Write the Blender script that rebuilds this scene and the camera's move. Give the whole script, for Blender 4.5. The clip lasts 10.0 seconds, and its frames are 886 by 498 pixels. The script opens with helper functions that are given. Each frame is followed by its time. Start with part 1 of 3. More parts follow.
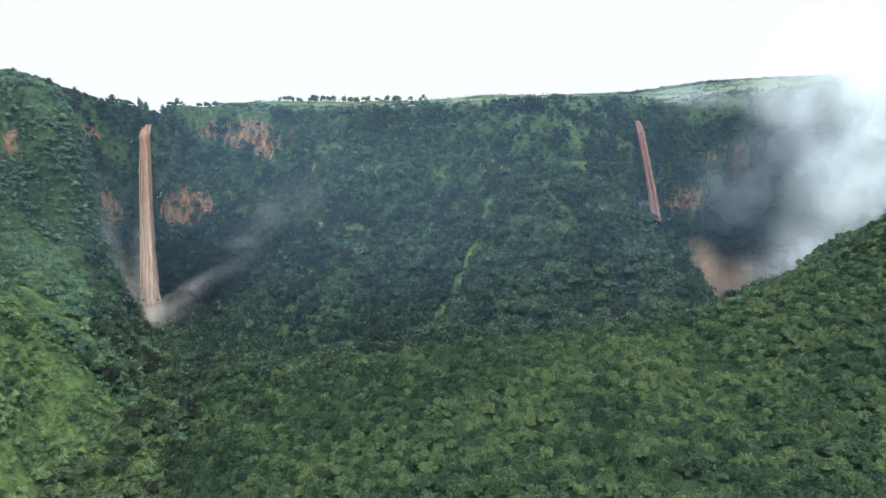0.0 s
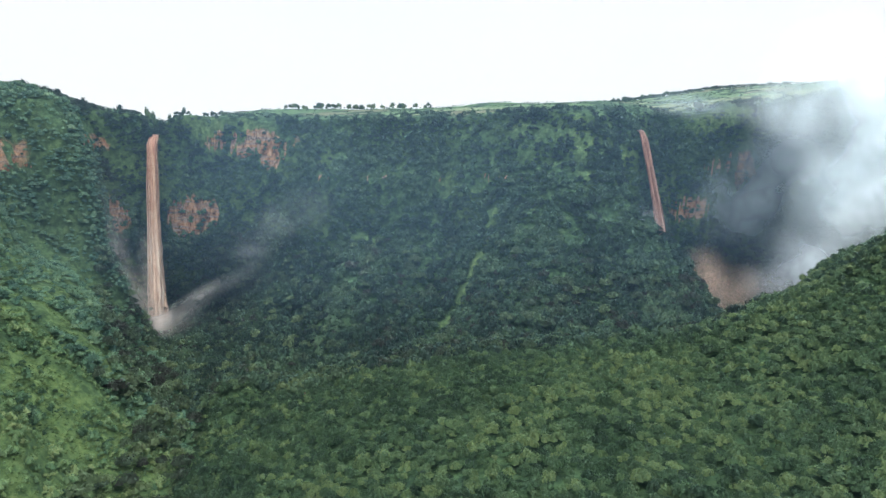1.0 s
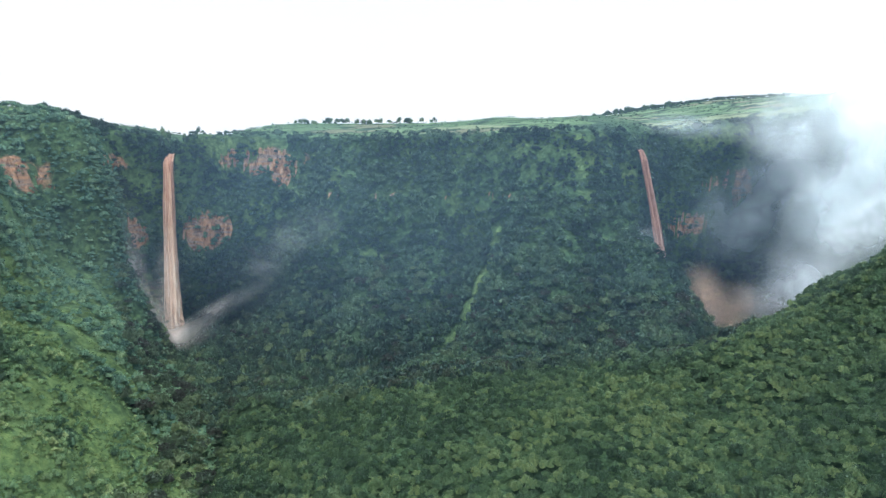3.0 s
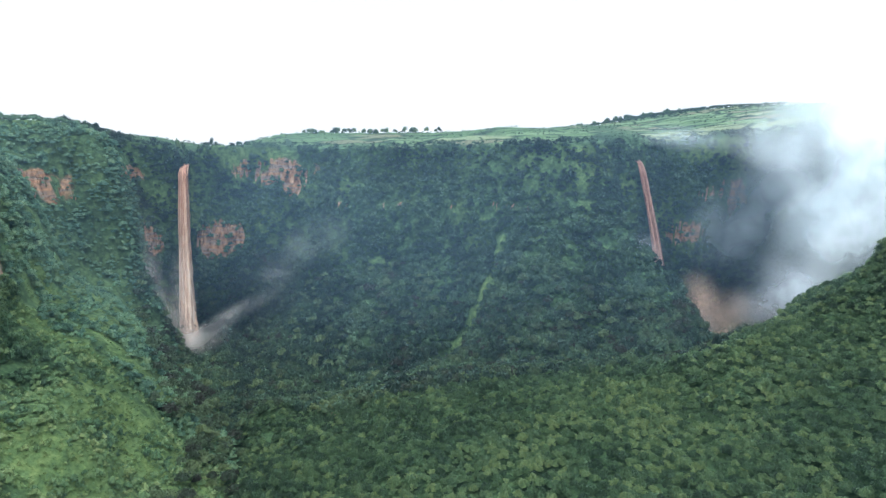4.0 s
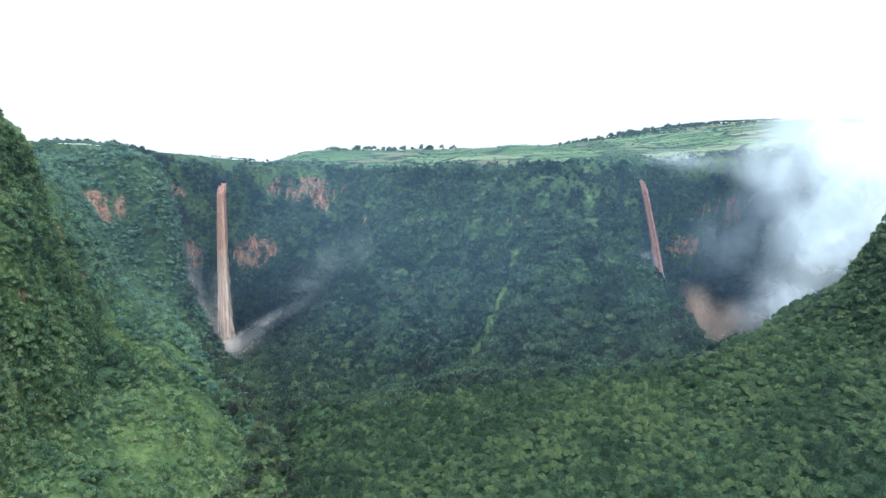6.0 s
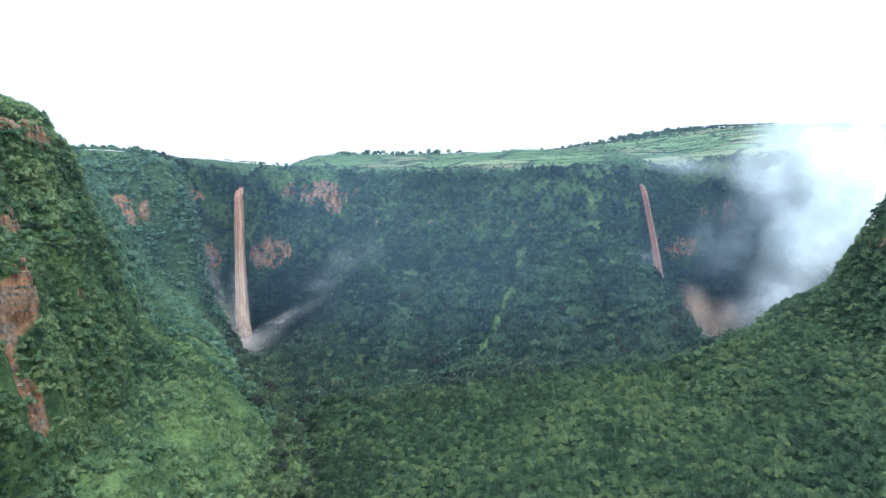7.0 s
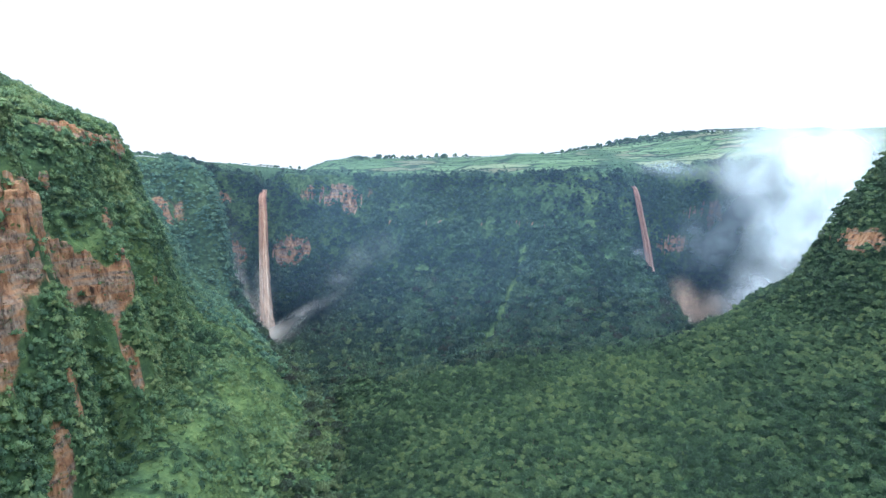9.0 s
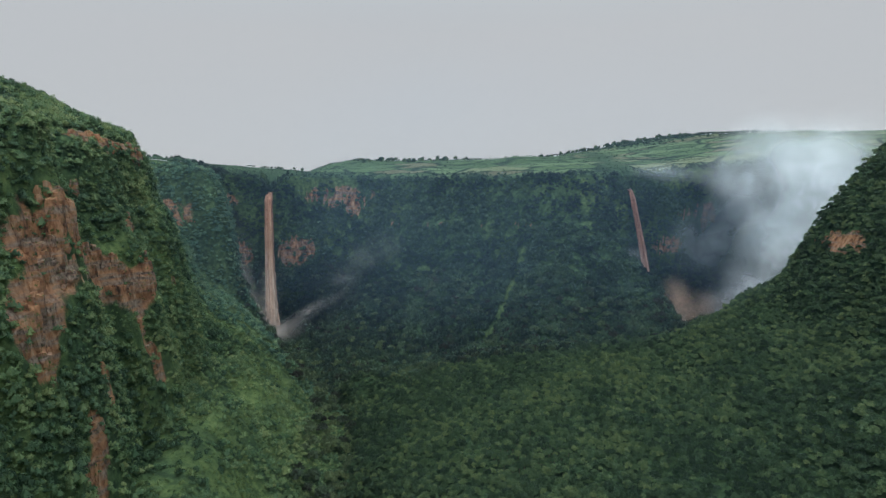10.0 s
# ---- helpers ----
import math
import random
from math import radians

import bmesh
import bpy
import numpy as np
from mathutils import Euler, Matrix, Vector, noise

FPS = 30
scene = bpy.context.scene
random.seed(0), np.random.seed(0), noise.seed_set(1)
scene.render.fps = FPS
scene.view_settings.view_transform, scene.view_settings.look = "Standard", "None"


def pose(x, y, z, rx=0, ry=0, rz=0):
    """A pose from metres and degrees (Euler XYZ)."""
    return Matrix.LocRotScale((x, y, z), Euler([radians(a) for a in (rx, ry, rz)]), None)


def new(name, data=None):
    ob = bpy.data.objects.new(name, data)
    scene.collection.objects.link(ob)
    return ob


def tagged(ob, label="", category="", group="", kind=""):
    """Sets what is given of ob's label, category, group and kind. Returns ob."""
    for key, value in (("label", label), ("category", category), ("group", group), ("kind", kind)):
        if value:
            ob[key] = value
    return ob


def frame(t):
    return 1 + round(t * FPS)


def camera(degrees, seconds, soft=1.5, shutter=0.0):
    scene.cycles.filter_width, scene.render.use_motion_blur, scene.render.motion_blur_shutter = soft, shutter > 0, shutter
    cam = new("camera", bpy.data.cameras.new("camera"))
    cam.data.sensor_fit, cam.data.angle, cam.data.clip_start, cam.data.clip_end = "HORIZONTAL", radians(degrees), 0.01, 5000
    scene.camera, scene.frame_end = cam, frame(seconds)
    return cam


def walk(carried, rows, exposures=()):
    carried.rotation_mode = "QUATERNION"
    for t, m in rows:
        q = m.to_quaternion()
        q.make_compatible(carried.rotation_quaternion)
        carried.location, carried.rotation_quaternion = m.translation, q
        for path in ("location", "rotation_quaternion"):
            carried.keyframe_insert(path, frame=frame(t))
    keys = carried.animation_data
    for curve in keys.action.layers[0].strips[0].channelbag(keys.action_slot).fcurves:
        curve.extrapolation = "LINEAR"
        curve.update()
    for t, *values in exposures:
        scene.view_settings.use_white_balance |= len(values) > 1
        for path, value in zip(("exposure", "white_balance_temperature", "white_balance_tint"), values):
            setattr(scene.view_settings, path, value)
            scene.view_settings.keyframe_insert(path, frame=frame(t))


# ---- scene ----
cam = camera(70.4, 10.0, soft=1.3)
METRES, EYE, TILT, LEAN, TURN = 240.0, 180.0, -6.0, 0.0, 0.0
ROWS = [
    (0.0, 0.0, 0.0, 0.0, 0.0, 0.0, -0.0),
    (0.5, -0.0005, -0.0037, 0.0184, 0.18, -0.02, -0.01),
    (1.0, 0.0017, -0.0122, 0.0363, 0.47, -0.0, 0.01),
    (1.5, 0.0026, -0.0249, 0.0551, 0.56, -0.26, 0.08),
    (2.0, 0.0038, -0.038, 0.0741, 0.76, -0.27, 0.05),
    (2.5, 0.0051, -0.0636, 0.0945, 0.97, -0.31, 0.06),
    (4.0, -0.0221, -0.1944, 0.1438, 0.95, -0.26, 0.09),
    (4.5, -0.039, -0.2501, 0.1584, 0.98, -0.23, 0.14),
    (5.0, -0.0579, -0.313, 0.1737, 1.04, -0.2, 0.14),
    (5.5, -0.075, -0.3702, 0.1881, 1.09, -0.19, 0.13),
    (7.0, -0.1265, -0.5581, 0.2033, 1.2, -0.15, 0.18),
    (7.5, -0.1411, -0.6242, 0.1973, 1.24, -0.13, 0.19),
    (8.0, -0.1491, -0.6919, 0.1904, 1.25, -0.09, 0.23),
    (8.5, -0.1554, -0.7545, 0.185, 1.27, -0.06, 0.25),
    (9.0, -0.1597, -0.8157, 0.1841, 1.3, -0.05, 0.29),
    (9.5, -0.1616, -0.8636, 0.1857, 1.31, -0.07, 0.27),
    (10.0, -0.1616, -0.909, 0.1909, 1.32, -0.09, 0.26),
]
walk(cam, [(t, pose(0, 0, EYE, TILT, LEAN, TURN) @ pose(METRES * x, METRES * y, METRES * z, 90 + pitch, roll, yaw)) for t, x, y, z, yaw, pitch, roll in ROWS],
     exposures=[(0.0, 0.0, 6450, 10), (2.5, 0.08, 6250, 10), (5.0, 0.16, 6000, 10), (7.0, 0.24, 5800, 10), (9.4, 0.26, 5700, 10), (9.5, 0.14, 5700, 10), (9.6, -0.06, 5750, 10), (9.8, -0.48, 5950, 10), (10.0, -0.92, 6250, 10)])

# ---- light: a bright overcast sky ----
SUN_HEIGHT, SUN_TURN = 58.0, 184.0
SKY_LOW, SKY_HIGH = 1.04, 3.35
world = bpy.data.worlds.new("overcast_sky")
scene.world = world
world.use_nodes = True
wn, wl = world.node_tree.nodes, world.node_tree.links
wn.clear()
w_out = wn.new("ShaderNodeOutputWorld")
w_sky = wn.new("ShaderNodeTexSky")
w_sky.sky_type, w_sky.sun_disc = "NISHITA", False
w_sky.sun_elevation, w_sky.sun_rotation = radians(SUN_HEIGHT), radians(SUN_TURN)
w_blue = wn.new("ShaderNodeBackground")
w_blue.inputs["Strength"].default_value = 0.12
w_cloud = wn.new("ShaderNodeBackground")
w_cloud.inputs["Color"].default_value = (0.98, 1.0, 1.0, 1)
w_cloud.inputs["Strength"].default_value = 1.12
w_mix = wn.new("ShaderNodeMixShader")
w_noise = wn.new("ShaderNodeTexNoise")
w_noise.inputs["Scale"].default_value = 1.6
w_noise.inputs["Detail"].default_value = 5
w_range = wn.new("ShaderNodeMapRange")
w_range.inputs["To Min"].default_value, w_range.inputs["To Max"].default_value = 0.88, 1.0
# an overcast sky is about three times brighter overhead than at the horizon
w_way = wn.new("ShaderNodeTexCoord")
w_split = wn.new("ShaderNodeSeparateXYZ")
w_lift = wn.new("ShaderNodeMapRange")
w_lift.interpolation_type = "SMOOTHSTEP"
for key, value in (("From Min", 0.22), ("From Max", 0.9), ("To Min", SKY_LOW), ("To Max", SKY_HIGH)):
    w_lift.inputs[key].default_value = value
wl.new(w_way.outputs["Generated"], w_split.inputs["Vector"])
wl.new(w_split.outputs["Z"], w_lift.inputs["Value"])
wl.new(w_lift.outputs["Result"], w_cloud.inputs["Strength"])
w_tint = wn.new("ShaderNodeMix")
w_tint.data_type = "RGBA"
w_tint.inputs[6].default_value, w_tint.inputs[7].default_value = (0.985, 1.0, 1.0, 1), (0.80, 0.94, 1.0, 1)
w_rise = wn.new("ShaderNodeMapRange")
w_rise.inputs["From Min"].default_value, w_rise.inputs["From Max"].default_value = 0.22, 0.5
wl.new(w_split.outputs["Z"], w_rise.inputs["Value"])
wl.new(w_rise.outputs["Result"], w_tint.inputs[0])
wl.new(w_tint.outputs[2], w_cloud.inputs["Color"])
wl.new(w_noise.outputs["Fac"], w_range.inputs["Value"])
wl.new(w_sky.outputs["Color"], w_blue.inputs["Color"])
wl.new(w_range.outputs["Result"], w_mix.inputs["Fac"])
wl.new(w_blue.outputs["Background"], w_mix.inputs[1])
wl.new(w_cloud.outputs["Background"], w_mix.inputs[2])
wl.new(w_mix.outputs["Shader"], w_out.inputs["Surface"])

sun_data = bpy.data.lights.new("sun", "SUN")
sun_data.energy, sun_data.angle, sun_data.color = 2.1, radians(18), (1.0, 0.985, 0.95)
sun = new("sun", sun_data)
sun.matrix_world = Matrix.Translation((0, 0, 900)) @ Euler((radians(90 - SUN_HEIGHT), 0, radians(180 - SUN_TURN))).to_matrix().to_4x4()
scene.cycles.transparent_max_bounces = 48

# ---- materials ----
def graph(name):
    m = bpy.data.materials.new(name)
    m.use_nodes = True
    m.node_tree.nodes.clear()
    return m, m.node_tree.nodes, m.node_tree.links


def node(nodes, kind, **values):
    n = nodes.new(kind)
    for key, value in values.items():
        n.inputs[key.replace("_", " ")].default_value = value
    return n


def ramp(nodes, stops):
    n = nodes.new("ShaderNodeValToRGB")
    while len(n.color_ramp.elements) < len(stops):
        n.color_ramp.elements.new(0.5)
    for e, (at, colour) in zip(n.color_ramp.elements, stops):
        e.position, e.color = at, (*colour, 1)
    return n


def mixed(nodes, links, fac, a, b, blend="MIX"):
    n = nodes.new("ShaderNodeMix")
    n.data_type, n.blend_type = "RGBA", blend
    for socket, value in ((n.inputs[0], fac), (n.inputs[6], a), (n.inputs[7], b)):
        if isinstance(value, (int, float)):
            socket.default_value = value
        elif isinstance(value, tuple):
            socket.default_value = (*value, 1)
        else:
            links.new(value, socket)
    return n.outputs[2]


def sums(nodes, links, kind, a, b):
    n = nodes.new("ShaderNodeMath")
    n.operation = kind
    for socket, value in zip(n.inputs, (a, b)):
        if isinstance(value, (int, float)):
            socket.default_value = value
        else:
            links.new(value, socket)
    return n.outputs[0]


def noise_at(nodes, links, place, scale, detail=4, rough=0.55, stretch=None):
    if stretch:
        m = nodes.new("ShaderNodeMapping")
        m.inputs["Scale"].default_value = stretch
        links.new(place, m.inputs["Vector"])
        place = m.outputs["Vector"]
    n = node(nodes, "ShaderNodeTexNoise", Scale=scale, Detail=detail, Roughness=rough)
    links.new(place, n.inputs["Vector"])
    return n.outputs["Fac"]


def attribute(nodes, name):
    n = nodes.new("ShaderNodeAttribute")
    n.attribute_name = name
    return n.outputs["Fac"]


def finish(m, nodes, links, colour, rough=0.9, height=None, strength=0.5, distance=0.5, gloss=0.2):
    bsdf = node(nodes, "ShaderNodeBsdfPrincipled", Roughness=rough)
    bsdf.inputs["Specular IOR Level"].default_value = gloss
    links.new(colour, bsdf.inputs["Base Color"])
    if height is not None:
        b = node(nodes, "ShaderNodeBump", Strength=strength, Distance=distance)
        links.new(height, b.inputs["Height"])
        links.new(b.outputs["Normal"], bsdf.inputs["Normal"])
    out = nodes.new("ShaderNodeOutputMaterial")
    links.new(bsdf.outputs["BSDF"], out.inputs["Surface"])
    return m


def rock_colours(nodes, links, place):
    """Red and grey volcanic rock, streaked downwards, in rough beds."""
    streak = noise_at(nodes, links, place, 0.22, 6, 0.7, (1, 1, 0.4))
    beds = noise_at(nodes, links, place, 0.22, 4, 0.6, (0.25, 0.25, 1.6))
    fine = noise_at(nodes, links, place, 0.7, 4, 0.6, (1, 1, 0.6))
    red = ramp(nodes, [(0.34, (0.055, 0.032, 0.024)), (0.44, (0.20, 0.095, 0.052)), (0.56, (0.34, 0.175, 0.095)), (0.72, (0.40, 0.28, 0.19))])
    links.new(streak, red.inputs["Fac"])
    grey = ramp(nodes, [(0.34, (0.06, 0.045, 0.04)), (0.55, (0.22, 0.16, 0.125)), (0.75, (0.32, 0.26, 0.21))])
    links.new(fine, grey.inputs["Fac"])
    pick = ramp(nodes, [(0.46, (0, 0, 0)), (0.62, (1, 1, 1))])
    links.new(beds, pick.inputs["Fac"])
    colour = mixed(nodes, links, pick.outputs["Color"], red.outputs["Color"], grey.outputs["Color"])
    height = sums(nodes, links, "ADD", sums(nodes, links, "MULTIPLY", streak, 1.5), sums(nodes, links, "ADD", beds, fine))
    return colour, height


def ground_material():
    """Grass and low herbs, bare rock on the cliffs, fields on the high ground."""
    m, n, l = graph("hillside_ground")
    place = n.new("ShaderNodeNewGeometry").outputs["Position"]
    broad = noise_at(n, l, place, 0.035, 5)
    mid = noise_at(n, l, place, 0.25, 5, 0.6)
    fine = noise_at(n, l, place, 1.5, 6, 0.7)
    dark = ramp(n, [(0.38, (0.022, 0.042, 0.024)), (0.52, (0.040, 0.072, 0.034)), (0.66, (0.066, 0.106, 0.046))])
    l.new(mid, dark.inputs["Fac"])
    lush = ramp(n, [(0.36, (0.036, 0.066, 0.028)), (0.5, (0.085, 0.128, 0.046)), (0.64, (0.150, 0.188, 0.070))])
    l.new(sums(n, l, "ADD", sums(n, l, "MULTIPLY", mid, 0.6), sums(n, l, "MULTIPLY", fine, 0.4)), lush.inputs["Fac"])
    colour = mixed(n, l, attribute(n, "lush"), dark.outputs["Color"], lush.outputs["Color"])
    # ploughed, fallow and green plots in long strips
    plots = node(n, "ShaderNodeTexVoronoi", Scale=0.022)
    warp = n.new("ShaderNodeMapping")
    warp.inputs["Scale"].default_value = (0.55, 1.5, 0.01)
    warp.inputs["Rotation"].default_value = (0, 0, radians(9))
    l.new(place, warp.inputs["Vector"])
    l.new(warp.outputs["Vector"], plots.inputs["Vector"])
    split = n.new("ShaderNodeSeparateColor")
    l.new(plots.outputs["Color"], split.inputs["Color"])
    plot = ramp(n, [(0.0, (0.055, 0.095, 0.050)), (0.3, (0.110, 0.155, 0.082)), (0.55, (0.070, 0.112, 0.056)), (0.72, (0.170, 0.180, 0.105)), (0.85, (0.135, 0.110, 0.080))])
    plot.color_ramp.interpolation = "CONSTANT"
    l.new(split.outputs["Red"], plot.inputs["Fac"])
    lines = node(n, "ShaderNodeTexVoronoi", Scale=0.022)
    lines.feature = "DISTANCE_TO_EDGE"
    l.new(warp.outputs["Vector"], lines.inputs["Vector"])
    bank = ramp(n, [(0.02, (1, 1, 1)), (0.07, (0, 0, 0))])
    l.new(lines.outputs["Distance"], bank.inputs["Fac"])
    plot_grain = mixed(n, l, 0.35, plot.outputs["Color"], lush.outputs["Color"])
    plot_grain = mixed(n, l, bank.outputs["Color"], plot_grain, (0.022, 0.042, 0.026))
    colour = mixed(n, l, attribute(n, "field"), colour, plot_grain)
    rock, height = rock_colours(n, l, place)
    edge = ramp(n, [(0.42, (0, 0, 0)), (0.56, (1, 1, 1))])
    l.new(sums(n, l, "ADD", attribute(n, "bare"), sums(n, l, "MULTIPLY", sums(n, l, "SUBTRACT", fine, 0.5), 0.45)), edge.inputs["Fac"])
    colour = mixed(n, l, edge.outputs["Color"], colour, rock)
    height = sums(n, l, "ADD", height, sums(n, l, "MULTIPLY", mid, 1.5))
    return finish(m, n, l, colour, 0.95, height, 0.7, 0.6, 0.1)


def rock_material():
    m, n, l = graph("red_and_grey_rock")
    place = n.new("ShaderNodeNewGeometry").outputs["Position"]
    colour, height = rock_colours(n, l, place)
    fine = noise_at(n, l, place, 0.5, 5, 0.65)
    moss = ramp(n, [(0.56, (0, 0, 0)), (0.66, (1, 1, 1))])
    l.new(fine, moss.inputs["Fac"])
    colour = mixed(n, l, moss.outputs["Color"], colour, (0.05, 0.085, 0.02))
    return finish(m, n, l, colour, 0.93, height, 0.8, 0.5, 0.15)


def leaf_material(name, stops, single=False):
    """Leaves whose green changes from plant to plant and from spray to spray."""
    m, n, l = graph(name)
    geo = n.new("ShaderNodeNewGeometry")
    tone = n.new("ShaderNodeObjectInfo").outputs["Random"] if single else attribute(n, "tone")
    fine = noise_at(n, l, geo.outputs["Position"], 0.9, 3, 0.6)
    value = sums(n, l, "ADD", sums(n, l, "MULTIPLY", tone, 0.62), sums(n, l, "MULTIPLY", geo.outputs["Random Per Island"], 0.16))
    value = sums(n, l, "ADD", value, sums(n, l, "MULTIPLY", sums(n, l, "SUBTRACT", fine, 0.35), 0.4))
    colour = ramp(n, stops)
    l.new(value, colour.inputs["Fac"])
    bsdf = node(n, "ShaderNodeBsdfPrincipled", Roughness=0.6)
    bsdf.inputs["Specular IOR Level"].default_value = 0.25
    l.new(colour.outputs["Color"], bsdf.inputs["Base Color"])
    glow = n.new("ShaderNodeBsdfTranslucent")
    l.new(mixed(n, l, 1.0, colour.outputs["Color"], (1.0, 1.1, 0.85), "MULTIPLY"), glow.inputs["Color"])
    mix = node(n, "ShaderNodeMixShader", Fac=0.25)
    l.new(bsdf.outputs["BSDF"], mix.inputs[1])
    l.new(glow.outputs["BSDF"], mix.inputs[2])
    out = n.new("ShaderNodeOutputMaterial")
    l.new(mix.outputs["Shader"], out.inputs["Surface"])
    return m


def bark_material():
    m, n, l = graph("grey_brown_bark")
    place = n.new("ShaderNodeNewGeometry").outputs["Position"]
    grain = noise_at(n, l, place, 3.0, 5, 0.7, (1, 1, 0.2))
    colour = ramp(n, [(0.3, (0.05, 0.038, 0.028)), (0.7, (0.17, 0.13, 0.10))])
    l.new(grain, colour.inputs["Fac"])
    return finish(m, n, l, colour.outputs["Color"], 0.9, grain, 0.6, 0.1)


def water_material(name, stops):
    """Silt-brown flood water, torn into pale threads."""
    m, n, l = graph(name)
    geo = n.new("ShaderNodeNewGeometry")
    threads = noise_at(n, l, geo.outputs["Position"], 0.8, 7, 0.75, (1.3, 1.3, 0.16))
    clots = noise_at(n, l, geo.outputs["Position"], 0.16, 4, 0.6, (1, 1, 0.4))
    value = sums(n, l, "ADD", sums(n, l, "MULTIPLY", threads, 0.62), sums(n, l, "MULTIPLY", geo.outputs["Random Per Island"], 0.2))
    value = sums(n, l, "ADD", value, sums(n, l, "MULTIPLY", clots, 0.2))
    # the water turns paler as it breaks up on its way down
    high = n.new("ShaderNodeSeparateXYZ")
    l.new(geo.outputs["Position"], high.inputs["Vector"])
    torn = n.new("ShaderNodeMapRange")
    for key, number in (("From Min", 232.0), ("From Max", 120.0), ("To Min", -0.12), ("To Max", 0.10)):
        torn.inputs[key].default_value = number
    l.new(high.outputs["Z"], torn.inputs["Value"])
    colour = ramp(n, stops)
    l.new(sums(n, l, "ADD", value, torn.outputs["Result"]), colour.inputs["Fac"])
    return finish(m, n, l, colour.outputs["Color"], 0.55, threads, 0.5, 0.6, 0.3)


def mist_material(name, colour, thick, grain, puffs, blur=0.22, fill=0.0, spread=0.0):
    """Airborne spray or a tinted haze veil, thickest in the middle of each puff: it scatters the light of the sky from
    above, on both sides of each veil.
    """
    m, n, l = graph(name)
    place = n.new("ShaderNodeNewGeometry").outputs["Position"]
    total = None
    for x, y, z, rx, ry, rz, turn, weight in puffs:
        at = n.new("ShaderNodeMapping")
        at.vector_type = "TEXTURE"
        at.inputs["Location"].default_value, at.inputs["Rotation"].default_value, at.inputs["Scale"].default_value = (x, y, z), (0, radians(turn), 0), (rx, ry, rz)
        l.new(place, at.inputs["Vector"])
        dist = n.new("ShaderNodeVectorMath")
        dist.operation = "LENGTH"
        l.new(at.outputs["Vector"], dist.inputs[0])
        body = n.new("ShaderNodeMapRange")
        body.interpolation_type = "SMOOTHSTEP"
        for key, value in (("From Min", 1.0), ("From Max", spread), ("To Min", 0.0), ("To Max", weight)):
            body.inputs[key].default_value = value
        l.new(dist.outputs["Value"], body.inputs["Value"])
        total = body.outputs["Result"] if total is None else sums(n, l, "ADD", total, body.outputs["Result"])
    total = sums(n, l, "MINIMUM", total, 1.25)
    swirl = noise_at(n, l, place, grain, 5, 0.5)
    puff = n.new("ShaderNodeMapRange")
    puff.interpolation_type = "SMOOTHSTEP"
    for key, value in (("From Min", 0.5 - blur - fill), ("From Max", 0.5 + blur - fill), ("To Min", 0.0), ("To Max", thick)):
        puff.inputs[key].default_value = value
    l.new(swirl, puff.inputs["Value"])
    alpha = sums(n, l, "MULTIPLY", total, puff.outputs["Result"])
    above, below = n.new("ShaderNodeCombineXYZ"), n.new("ShaderNodeCombineXYZ")
    above.inputs[2].default_value, below.inputs[2].default_value = 1.0, -1.0
    front, rear = n.new("ShaderNodeBsdfDiffuse"), n.new("ShaderNodeBsdfTranslucent")
    front.inputs["Color"].default_value = rear.inputs["Color"].default_value = (*colour, 1)
    l.new(above.outputs[0], front.inputs["Normal"])
    l.new(below.outputs[0], rear.inputs["Normal"])
    both = n.new("ShaderNodeAddShader")
    l.new(front.outputs[0], both.inputs[0])
    l.new(rear.outputs[0], both.inputs[1])
    mix = n.new("ShaderNodeMixShader")
    l.new(alpha, mix.inputs["Fac"])
    l.new(n.new("ShaderNodeBsdfTransparent").outputs[0], mix.inputs[1])
    l.new(both.outputs[0], mix.inputs[2])
    out = n.new("ShaderNodeOutputMaterial")
    l.new(mix.outputs[0], out.inputs["Surface"])
    return m


GROUND = ground_material()
ROCK = rock_material()
BARK = bark_material()
WATER = water_material("muddy_falling_water", [(0.28, (0.28, 0.115, 0.070)), (0.44, (0.44, 0.235, 0.15)), (0.58, (0.58, 0.39, 0.285)), (0.74, (0.72, 0.58, 0.48))])
RED_WATER = water_material("red_silty_water", [(0.28, (0.15, 0.065, 0.045)), (0.48, (0.25, 0.115, 0.080)), (0.64, (0.36, 0.20, 0.145)), (0.8, (0.52, 0.36, 0.28))])
WOOD_GREENS = [(0.12, (0.018, 0.040, 0.022)), (0.42, (0.046, 0.083, 0.040)), (0.66, (0.084, 0.126, 0.054)), (0.92, (0.140, 0.172, 0.068))]
SHRUB_GREENS = [(0.06, (0.028, 0.060, 0.036)), (0.32, (0.082, 0.145, 0.076)), (0.58, (0.155, 0.222, 0.096)), (0.90, (0.25, 0.285, 0.122))]
HILL_GREENS = [(0.08, (0.030, 0.070, 0.056)), (0.38, (0.080, 0.148, 0.096)), (0.66, (0.140, 0.215, 0.118)), (0.95, (0.20, 0.255, 0.130))]
# darker than the wood's greens: the back wall's shade is mixed into this ramp
SHADED_WALL_GREENS = [(0.12, (0.010, 0.024, 0.020)), (0.45, (0.026, 0.052, 0.036)), (0.72, (0.056, 0.095, 0.052)), (0.95, (0.10, 0.14, 0.064))]
FOOT_GREENS = [(0.10, (0.026, 0.026, 0.020)), (0.36, (0.036, 0.058, 0.034)), (0.66, (0.076, 0.108, 0.052)), (0.95, (0.125, 0.155, 0.066))]
HERB_GREENS = [(0.12, (0.042, 0.078, 0.030)), (0.45, (0.088, 0.130, 0.046)), (0.72, (0.140, 0.178, 0.060)), (0.95, (0.205, 0.225, 0.085))]
LEAF_HERB = leaf_material("herb_leaves", HERB_GREENS)
LEAF_WOOD = leaf_material("forest_leaves", WOOD_GREENS)
